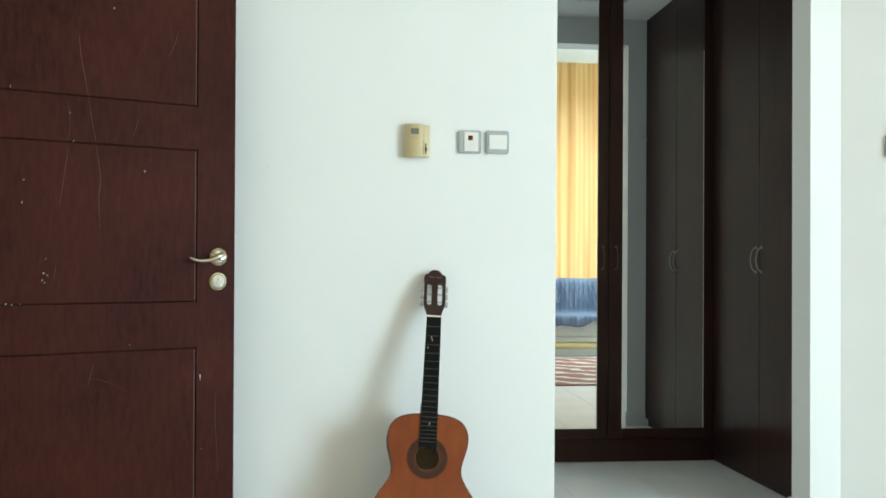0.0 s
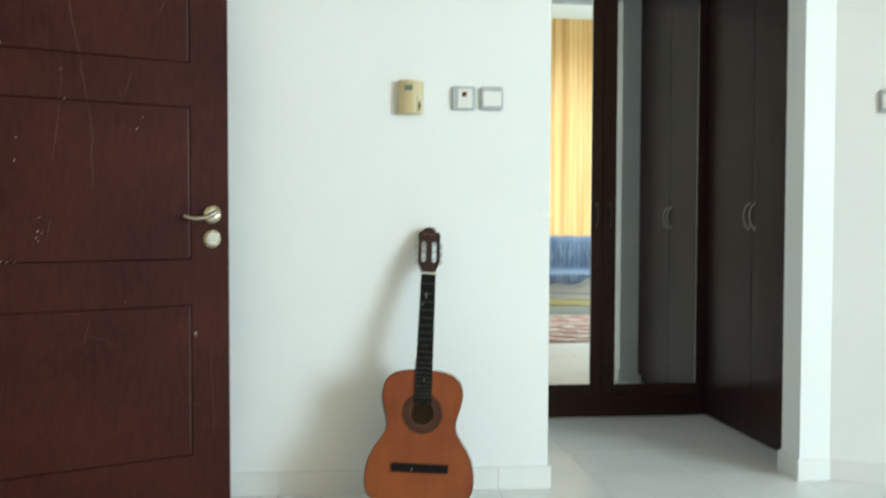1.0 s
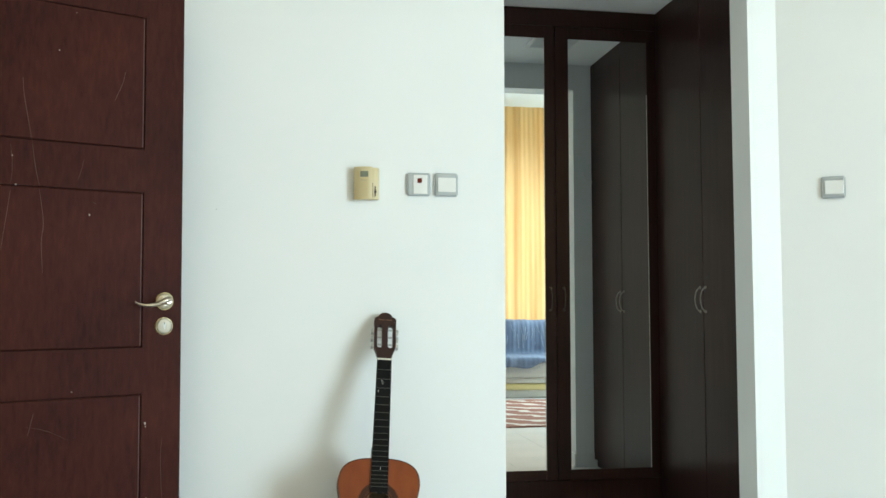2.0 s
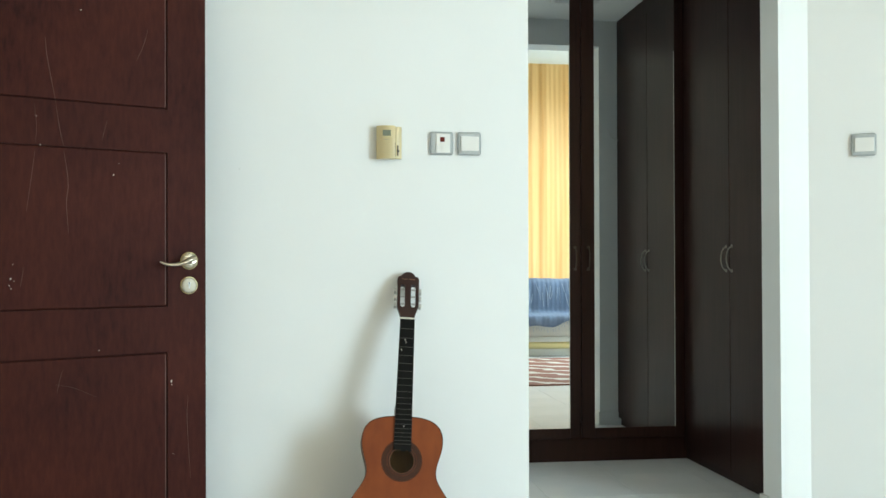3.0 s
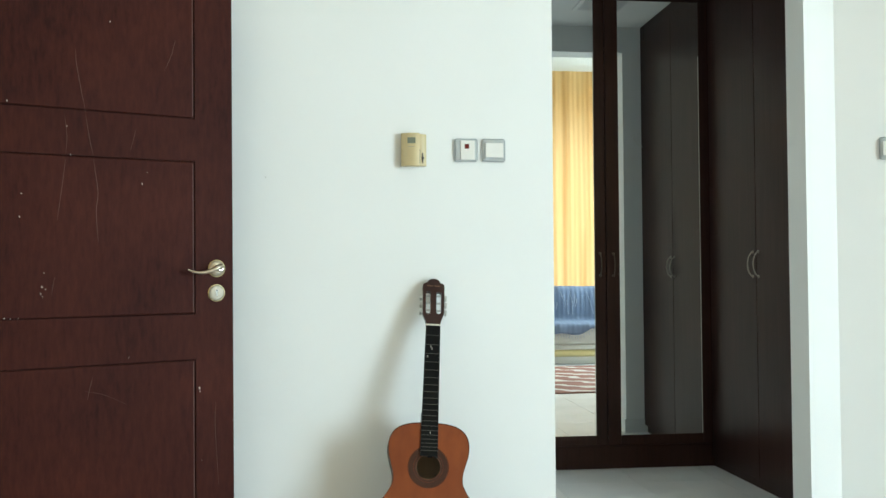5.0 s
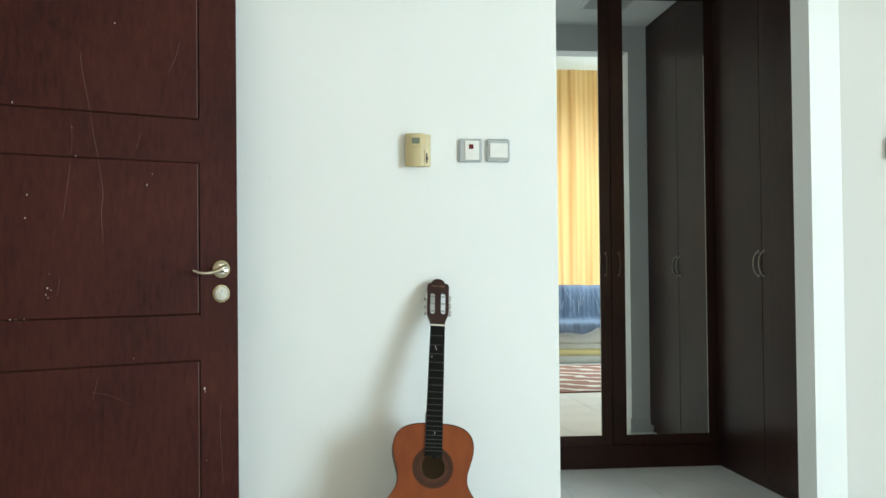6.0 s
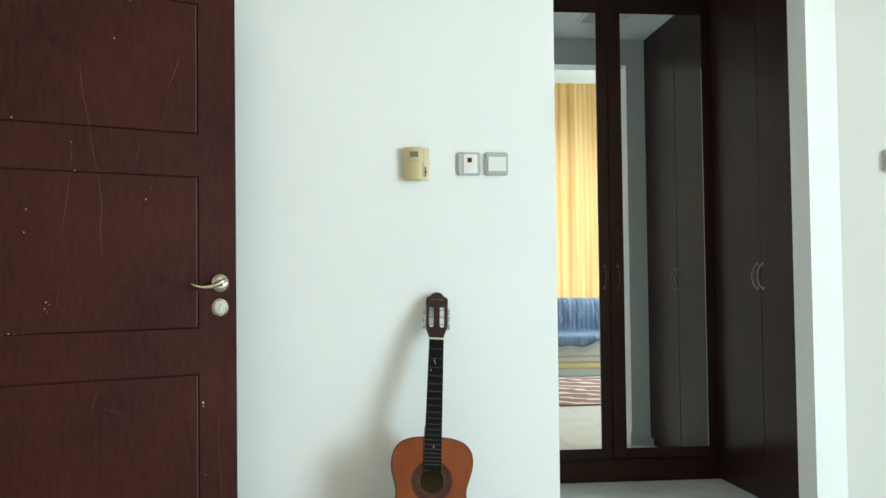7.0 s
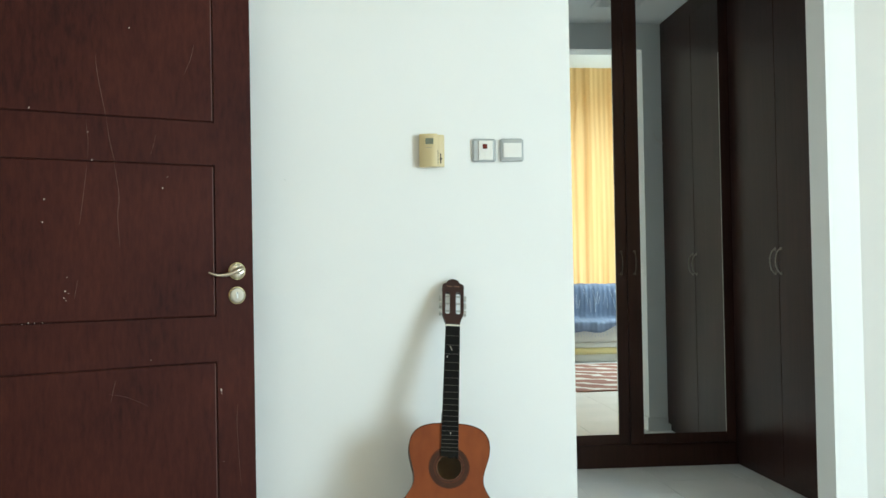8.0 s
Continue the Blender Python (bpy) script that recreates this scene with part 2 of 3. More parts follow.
def spline(points, steps=8):
    """Points on a smooth curve through the given ones."""
    p = [Vector(q) for q in points]
    p = [p[0] * 2 - p[1]] + p + [p[-1] * 2 - p[-2]]
    out = []
    for i in range(1, len(p) - 2):
        for k in range(steps):
            t = k / steps
            out.append(0.5 * (2 * p[i] + (p[i + 1] - p[i - 1]) * t + (2 * p[i - 1] - 5 * p[i] + 4 * p[i + 1] - p[i + 2]) * t**2 + (3 * p[i] - p[i - 1] - 3 * p[i + 1] + p[i + 2]) * t**3))
    return out + [p[-2]]


# ---- plan, in metres: the guitar wall's face is y = 0, the floor z = 0 ----
WALL_T = 0.145
OPEN_L, OPEN_R, OPEN_H = 0.79, 1.781, 2.386
STRIP_R, TURN = 1.903, 30.0
LEFT_X, RIGHT_X, BACK_Y, ROOM_H = -1.22, 5.0, -5.3, 3.75
CLOSET_Y, CLOSET_X, CLOSET_H = 1.212, 1.896, 2.55
TURN_M = pose(STRIP_R, 0, 0, 0, 0, -TURN)
TURN_L = (RIGHT_X - STRIP_R) / math.cos(radians(TURN))
CORNER_Y = -TURN_L * math.sin(radians(TURN))

structure("wall_north", box(LEFT_X - 0.15, OPEN_L, 0, WALL_T, -0.04, ROOM_H), WALL, "white painted plaster wall behind the guitar", "wall")
structure("wall_header", box(OPEN_L, OPEN_R, 0, WALL_T, OPEN_H, ROOM_H), WALL, "white painted plaster over the dressing alcove opening", "wall")
structure("wall_pier", box(OPEN_R, STRIP_R, 0, WALL_T, -0.04, ROOM_H), WALL, "narrow white painted wall pier beside the alcove opening", "wall")
structure("wall_pier_back", box(STRIP_R, 2.6, 0.03, WALL_T, -0.04, ROOM_H), WALL, "white painted wall closing the alcove beside its wardrobe", "wall")
structure("wall_angled", box(0, TURN_L + 0.1, 0, 0.14, -0.04, ROOM_H), WALL, "white painted wall turned slightly towards the room", "wall", TURN_M)
structure("wall_west", box(LEFT_X - 0.15, LEFT_X, BACK_Y - 0.15, 0, -0.04, ROOM_H), BOUNCETAN, "plain unseen side wall, tan to dim and warm the bounced light", "wall")


def wall_with_window(name, along, fixed0, fixed1, a0, a1, w0, w1, z0, z1, label):
    bm = None
    for p0, p1, q0, q1 in ((a0, w0, -0.04, ROOM_H), (w1, a1, -0.04, ROOM_H), (w0, w1, -0.04, z0), (w0, w1, z1, ROOM_H)):
        bm = box(p0, p1, fixed0, fixed1, q0, q1, bm=bm) if along == "x" else box(fixed0, fixed1, p0, p1, q0, q1, bm=bm)
    return structure(name, bm, WALL, label, "wall")


# Unseen corner, added so the door handle reflects no brightly lit back wall
NOOK_X, NOOK_Y = 3.6, -7.2
wall_with_window("wall_east", "y", RIGHT_X, RIGHT_X + 0.2, NOOK_Y, CORNER_Y + 0.1, -6.15, -3.60, 0.06, 2.88, "white painted side wall with the bright window")
# the window's western part is unseen, added for more warm fill light
wall_with_window("wall_south", "x", BACK_Y - 0.2, BACK_Y, LEFT_X, NOOK_X, 0.85, 3.40, 0.15, 2.90, "white painted wall with the curtained window")
structure("wall_nook_west", box(NOOK_X - 0.15, NOOK_X, NOOK_Y, BACK_Y - 0.2, -0.04, ROOM_H), BOUNCECREAM, "unseen cream wall of a corner added to keep reflections dim", "wall")
structure("wall_nook_south", box(NOOK_X - 0.15, RIGHT_X + 0.2, NOOK_Y - 0.15, NOOK_Y, -0.04, ROOM_H), BOUNCECREAM, "unseen cream wall of a corner added to keep reflections dim", "wall")
# ceiling is out of view; its cream tint warms the fill
structure("ceiling_room", box(LEFT_X - 0.15, RIGHT_X + 0.2, NOOK_Y - 0.15, WALL_T, ROOM_H, ROOM_H + 0.12), BOUNCECREAM, "plain unseen room ceiling, cream to warm the bounced light", "ceiling")

# dressing alcove
structure("wall_alcove_west", box(0.62, 0.775, WALL_T, 1.95, -0.04, CLOSET_H), WALL, "white painted side wall of the dressing alcove", "wall")
structure("wall_alcove_north", box(0.62, 2.65, 1.85, 1.95, -0.04, CLOSET_H), WALL, "plain wall behind the mirrored wardrobe", "wall")
structure("wall_alcove_east", box(2.55, 2.65, WALL_T, 1.85, -0.04, CLOSET_H), WALL, "plain wall behind the dark wardrobe", "wall")
structure("ceiling_alcove", box(0.62, 2.65, WALL_T, 1.95, CLOSET_H, CLOSET_H + 0.1), CEIL, "white lowered ceiling of the dressing alcove", "ceiling")

floor = structure("floor", box(LEFT_X - 0.15, RIGHT_X + 0.2, NOOK_Y - 0.15, 1.95, -0.10, -0.0014), GROUT, "floor of glossy white square tiles with fine grey joints", "floor")


# ---- panelled door ----
def build_door():
    w, t, top = 0.927, 0.042, 2.08
    door = thing("panelled_door", pose(-0.3535, -0.1515, 0.008, 0, 0, 25) @ pose(0, 0, 0, 0, -0.42, 0), "dark red-brown wooden door with three grooved panels, standing open, scratched", "door")
    part("core", box(-w + 0.002, -0.002, 0.0045, t, 0.0, top, 0.002), GROOVE, door)
    s0, s1 = 0.128, 0.800
    for a, b in ((0.0, s0), (s1, w)):
        part("stile", box(-b, -a, 0, 0.0095, 0.0, top), MAHOGANY, door)
    levels = ((0.192, 0.700), (0.848, 1.358), (1.499, 1.945))
    edge = 0.0
    for z0, z1 in levels + ((top, top),):
        part("rail", box(-s1, -s0, 0, 0.0095, edge, z0), MAHOGANY, door)
        edge = z1
    for z0, z1 in levels:
        g = 0.0042
        part("panel", box(-s1 + g, -s0 - g, -0.0012, 0.0095, z0 + g, z1 - g, 0.0035, 3), MAHOGANY, door)
        # thin paler strip along one upright edge of each panel
        part("bead", box(-s0 - 0.0092, -s0 - 0.0062, -0.0018, 0.0095, z0 + g + 0.004, z1 - g - 0.004, 0.0008, 1), PALEBEAD, door, "pale bead along the panel edge")
    rose = part("handle_rose", lathe([(0.0268, 0.0), (0.0275, -0.003), (0.0268, -0.0055), (0.0245, -0.0080), (0.0200, -0.0102), (0.0140, -0.0118), (0.0108, -0.0122), (0.0105, -0.030)], n=40), STEEL, door, "brushed nickel round rose", pose(-0.057, 0, 1.0), smooth=True)
    path = spline([(0.004, -0.040, 0.006), (-0.008, -0.046, 0.004), (-0.022, -0.047, -0.003), (-0.045, -0.046, -0.011), (-0.070, -0.045, -0.0135), (-0.092, -0.044, -0.010), (-0.108, -0.043, -0.003)], 6)
    n = len(path)
    part("lever", tube(path, [0.0125 - 0.0095 * (i / (n - 1)) ** 1.2 for i in range(n)], 14, 0.8), STEEL, rose, "curved brushed nickel lever", smooth=True)
    part("spindle", lathe([(0.0115, -0.028), (0.0115, -0.046), (0.009, -0.050)], n=24), STEEL, rose, smooth=True)
    lock = part("lock_rose", lathe([(0.0268, 0.0), (0.0275, -0.003), (0.0266, -0.0056), (0.0238, -0.0068), (0.0180, -0.0072), (0.0040, -0.0074)], n=40), SATIN, door, "brushed nickel keyhole plate", pose(-0.058, 0, 0.918), smooth=True)
    part("cylinder", prism([(0.0045 * math.cos(a), 0.007 + 0.0045 * math.sin(a)) for a in np.linspace(-0.9, math.pi + 0.9, 14)] + [(-0.0022, -0.010), (0.0022, -0.010)], -0.0016, -0.0066), PEARL, lock, "pale lock cylinder face")
    part("keyhole", lathe([(0.0026, -0.0070), (0.0026, -0.0088)], n=14), DARK, lock, at=pose(0, 0, 0.008))
    for rose_part in (rose, lock):
        part("rim", lathe([(0.0272, 0.0), (0.0292, -0.0008), (0.0294, -0.0026), (0.0284, -0.0042), (0.0268, -0.0046), (0.0262, -0.0030)], n=40), BRASS, rose_part, "thin gold rim", smooth=True)
    part("latch_plate", box(-0.0003, 0.0012, 0.010, 0.032, 0.88, 1.08, 0.0004, 1), STEEL, door)

    def mark(points, width):
        p = spline([(-s, -0.0016, z - 0.008) for s, z in points], 6)
        n = len(p)
        return tube(p, [max(0.0003, width * math.sin(math.pi * (i + 0.6) / (n + 0.2)) ** 0.5) for i in range(n)], 5, 0.5)

    for pts, wd in (
        (((0.505, 1.70), (0.499, 1.636), (0.474, 1.500)), 0.0009), (((0.474, 1.494), (0.463, 1.42), (0.451, 1.366)), 0.0009),
        (((0.451, 1.355), (0.438, 1.253), (0.443, 1.190), (0.437, 1.092)), 0.0010),
        (((0.536, 1.490), (0.530, 1.42), (0.533, 1.370)), 0.0006), (((0.534, 1.35), (0.543, 1.276), (0.558, 1.161)), 0.0008),
        (((0.193, 1.764), (0.205, 1.715), (0.228, 1.660)), 0.0008), (((0.475, 0.626), (0.420, 0.612), (0.354, 0.578)), 0.0008),
        (((0.454, 0.670), (0.462, 0.640), (0.470, 0.600)), 0.0007), (((0.061, 0.560), (0.064, 0.474), (0.053, 0.284)), 0.0007),
        (((0.320, 1.46), (0.327, 1.43), (0.338, 1.39)), 0.0006), (((0.565, 0.990), (0.575, 0.930)), 0.0006),
    ):
        part("scratch", mark(pts, wd), SCRATCH, door, "pale scratch in the varnish")
    rnd = random.Random(4)
    spots = [(0.596, 0.998), (0.602, 0.955), (0.606, 0.934), (0.592, 0.948), (0.600, 0.925), (0.707, 0.862), (0.69, 0.861), (0.725, 0.858), (0.668, 0.861), (0.118, 0.611), (0.115, 0.60), (0.110, 0.372),
             (0.301, 1.283), (0.284, 1.321), (0.70, 1.52), (0.345, 0.725), (0.53, 1.455), (0.519, 1.366), (0.40, 1.80), (0.35, 1.93), (0.66, 1.24), (0.665, 1.17)]
    chip = prism([(-0.1165 + 0.0034 * math.cos(a) * (0.7 + 0.3 * math.sin(3 * a)), 0.603 + 0.0055 * math.sin(a)) for a in np.linspace(0, 5.6, 9)], -0.0008, -0.0022)
    part("paint_fleck", chip, FLECK, door, "larger dried white paint fleck")
    for s, z in spots:
        r = rnd.uniform(0.0009, 0.0022)
        part("paint_fleck", prism([(-s + r * rnd.uniform(0.6, 1.2) * math.cos(a), z - 0.008 + r * rnd.uniform(0.7, 1.9) * math.sin(a)) for a in np.linspace(0, 5.5, 7)], -0.0006, -0.0012), FLECK, door, "dried white paint fleck")
    return door


build_door()


# ---- mirrored wardrobe and dark wardrobe in the alcove ----
def bow_handle(parent, at, mat=None):
    """A bow of round bar along z, standing off towards -y."""
    pts = spline([(0, 0.0, -0.056), (0, -0.010, -0.052), (0, -0.022, -0.034), (0, -0.028, 0), (0, -0.022, 0.034), (0, -0.010, 0.052), (0, 0.0, 0.056)], 5)
    h = part("handle", tube(pts, 0.0031, 10), mat or DARKSTEEL, parent, "dull nickel bow handle", at, smooth=True)
    for z in (-0.056, 0.056):
        part("foot", lathe([(0.0075, 0.0), (0.0075, -0.003), (0.005, -0.006)], n=16), mat or DARKSTEEL, h, at=pose(0, 0, z), smooth=True)
    return h


def mirrored_wardrobe():
    ob = thing("mirrored_wardrobe", pose(0, CLOSET_Y, 0), "tall dark wenge built-in wardrobe with two full-height mirror doors", "wardrobe")
    part("body", box(0.777, 2.53, 0.024, 0.60, 0.115, CLOSET_H - 0.002, 0.002), WENGE, ob)
    part("plinth", box(0.777, 1.930, 0.028, 0.08, 0.0, 0.1145, 0.001), WENGE, ob, "recessed dark plinth on the tiles")
    part("top_filler", box(0.777, CLOSET_X + 0.02, 0.002, 0.0235, 2.455, CLOSET_H - 0.003, 0.001), WENGE, ob)
    for n, (x0, x1, g0, g1) in enumerate(((0.779, 1.3455, 0.836, 1.2895), (1.3485, CLOSET_X - 0.001, 1.4175, 1.8470))):
        z0, z1, gz0, gz1 = 0.122, 2.4535, 0.1725, 2.389
        d = part("door", box(x0, x1, 0.012, 0.0235, z0, z1, 0.001, 1), WENGE, ob)
        part("stile", box(x0, g0, 0, 0.0122, z0, z1, 0.002), WENGE, d)
        part("stile", box(g1, x1, 0, 0.0122, z0, z1, 0.002), WENGE, d)
        part("rail", box(g0 + 0.0004, g1 - 0.0004, 0, 0.0122, z0, gz0, 0.002), WENGE, d)
        part("rail", box(g0 + 0.0004, g1 - 0.0004, 0, 0.0122, gz1, z1, 0.002), WENGE, d)
        part("mirror_pane", box(g0 - 0.003, g1 + 0.003, 0.003, 0.0118, gz0 - 0.003, gz1 + 0.003), MIRROR, d, "clear silvered mirror pane")
        part("pane_edge", box(g1 - 0.0035, g1 - 0.0006, 0.0015, 0.0031, gz0 + 0.001, gz1 - 0.28, 0.0008, 1), PEARL, d, "thin pale strip along the pane edge")
        # same handles as the dark wardrobe's, their dimmer light put into the colour
        bow_handle(d, pose(1.315 if n == 0 else 1.3845, 0, 1.034), DIMSTEEL)
    return ob


def dark_wardrobe():
    ob = thing("dark_wardrobe", pose(CLOSET_X, 0, 0, 0, 0, -90), "tall dark wenge built-in wardrobe with two plain doors", "wardrobe")
    # local x runs towards -y of the room, local y into the body
    part("body", box(-CLOSET_Y + 0.0005, -0.148, 0.022, 0.62, 0.045, CLOSET_H - 0.002, 0.002), WENGE, ob)
    part("plinth", box(-CLOSET_Y - 0.0275, -0.150, 0.020, 0.07, 0.0, 0.0445, 0.001), WENGE, ob, "recessed dark plinth on the tiles")
    part("end_filler", box(-0.213, -0.148, 0.002, 0.0215, 0.047, CLOSET_H - 0.003, 0.0015), WENGE, ob)
    part("top_filler", box(-CLOSET_Y + 0.001, -0.2145, 0.002, 0.0215, 2.455, CLOSET_H - 0.003, 0.0015), WENGE, ob)
    for a, b, h in ((-CLOSET_Y + 0.001, -0.6860, -0.715), (-0.6820, -0.2145, -0.657)):
        d = part("door", box(a, b, 0, 0.0215, 0.048, 2.4535, 0.0015, 2), WENGE, ob)
        bow_handle(d, pose(h, 0, 1.027))
    return ob


mirrored_wardrobe()
dark_wardrobe()


def ceiling_vent(x, y, size):
    ob = thing("ceiling_vent", pose(x, y, CLOSET_H), "square white louvred air vent in the alcove ceiling", "vent")
    s = size / 2
    for k in range(4):
        part("frame_side", box(-s, s - 0.0255, -s, -s + 0.025, -0.012, 0, 0.003), VENTM, ob, at=pose(0, 0, 0, 0, 0, 90 * k))
    part("backing", box(-s + 0.02, s - 0.02, -s + 0.02, s - 0.02, -0.002, 0.0), VENTM, ob)
    for k in range(7):
        c = -s + 0.05 + k * (size - 0.1) / 6
        part("slat", box(-s + 0.027, s - 0.027, -0.014, 0.014, -0.0008, 0.0008), VENTM, ob, at=pose(0, c, -0.008, 35, 0, 0))
    return ob


ceiling_vent(1.515, 0.66, 0.30)
wire = tube(spline([(1.845, WALL_T, 1.862), (1.848, WALL_T + 0.012, 1.835), (1.862, WALL_T + 0.018, 1.808), (1.898, WALL_T + 0.020, 1.790)], 6), 0.0040, 8)
tagged(part("loose_wire", wire, WHITE, smooth=True), "short pale loose wire end sticking out of the alcove wall", "wire")


# ---- wall fittings ----
def switch_frame(at, label, w=0.0875, h=0.0855):
    ob = thing("light_switch", at, label, "switch", "wall switches")
    part("frame", box(-w / 2, w / 2, -0.0095, 0, -h / 2, h / 2, 0.0065, 1), SILVER, ob, "silver-grey plastic surround")
    return ob


def rocker_switch(at, label):
    ob = switch_frame(at, label)
    part("rocker", box(-0.0330, 0.0340, -0.0135, -0.008, -0.0265, 0.0265, 0.002, 2), WHITE, ob, "white rocker plate", pose(0.002, 0, 0, 0, 0, 1.5))
    return ob


rocker_switch(pose(0.5655, -0.0005, 1.4405), "white single rocker switch in a silver-grey surround on the wall")
spur = switch_frame(pose(0.463, -0.0005, 1.4400), "white fused switch with dark red indicator in silver-grey surround")
spur_plate = part("plate", box(-0.0205, 0.0320, -0.0125, -0.008, -0.035, 0.0355, 0.002, 2), WHITE, spur, "white switch insert")
part("indicator", box(-0.0055, 0.0115, -0.0138, -0.012, 0.005, 0.0225, 0.0015, 2), RED, spur_plate, "dark red indicator lens")
part("fuse_cap", lathe([(0.0065, -0.012), (0.0065, -0.0133), (0.0045, -0.0136)], n=20), WHITE, spur_plate, at=pose(0.003, 0, -0.017), smooth=True)
rocker_switch(TURN_M @ pose(0.195, -0.0005, 1.452), "white single rocker switch in a silver-grey surround on the angled wall")


def thermostat():
    ob = thing("thermostat", pose(0.268, -0.0005, 1.4375), "aged cream plastic room thermostat with a small grey screen", "thermostat")

    def bowed(profile, z0, z1):
        """A plan outline (x, y) drawn up from z0 to z1, with rounded rims."""
        bm = bmesh.new()
        f = bm.faces.new([bm.verts.new((x, y, z0)) for x, y in profile])
        up = bmesh.ops.extrude_face_region(bm, geom=[f])
        for v in up["geom"]:
            if isinstance(v, bmesh.types.BMVert):
                v.co.z = z1
        rim = [e for e in bm.edges if abs(e.verts[0].co.z - e.verts[1].co.z) < 1e-6]
        bmesh.ops.bevel(bm, geom=rim, offset=0.003, segments=3, affect="EDGES", profile=0.5)
        return bm

    part("back_plate", box(-0.042, 0.046, -0.007, 0, -0.0575, 0.0575, 0.002), CREAM, ob)
    front = [(-0.044 + 0.066 * t, -0.014 - 0.027 * math.sin(math.pi * (0.10 + 0.58 * t)) ** 0.8) for t in np.linspace(0, 1, 18)]
    part("cover", bowed([(-0.044, -0.006)] + front + [(0.022, -0.006)], -0.060, 0.060), CREAM, ob, smooth=True)
    sidep = [(0.0225 + 0.0255 * t, -0.024 + 0.010 * t**2) for t in np.linspace(0, 1, 8)]
    side = part("side_panel", bowed([(0.0225, -0.006)] + sidep + [(0.048, -0.006)], -0.0585, 0.0585), CREAM, ob, smooth=True)
    part("slider", box(0.031, 0.036, -0.0245, -0.018, -0.047, -0.010, 0.0012), DIMSTEEL, side, "dirty brown slide switch")
    part("slider_knob", box(0.030, 0.038, -0.0265, -0.019, -0.034, -0.026, 0.001), DARK, side)
    tilt = pose(-0.008, -0.0404, 0, 0, 0, -7)
    # solid dark strip: the recess's shade put in as colour
    part("gap", box(0.0222, 0.0246, -0.0262, -0.02, -0.050, 0.002, 0.0005, 1), DARK, side, "dark strip standing for the shaded gap beside the cover")
    part("screen_bezel", box(-0.0165, 0.0165, -0.0012, 0.0015, 0.0185, 0.0455, 0.0006), CREAM, ob, at=tilt)
    part("screen", box(-0.0145, 0.0145, -0.0018, 0.001, 0.0215, 0.0430, 0.0005), LCD, ob, "grey display", tilt)
    for x in (-0.012, -0.004, 0.004):
        part("caption_bar", box(x, x + 0.006, -0.0009, 0.001, 0.0085, 0.0103), DARKSTEEL, ob, at=tilt)
    return ob


thermostat()
tagged(part("wall_nail_hole", lathe([(0.0016, 0.0), (0.0014, -0.0008), (0.0005, -0.001)], n=10), DARKSTEEL, at=pose(-0.262, -0.0003, 1.336)), "tiny grey nail mark in the white wall", "nail hole")


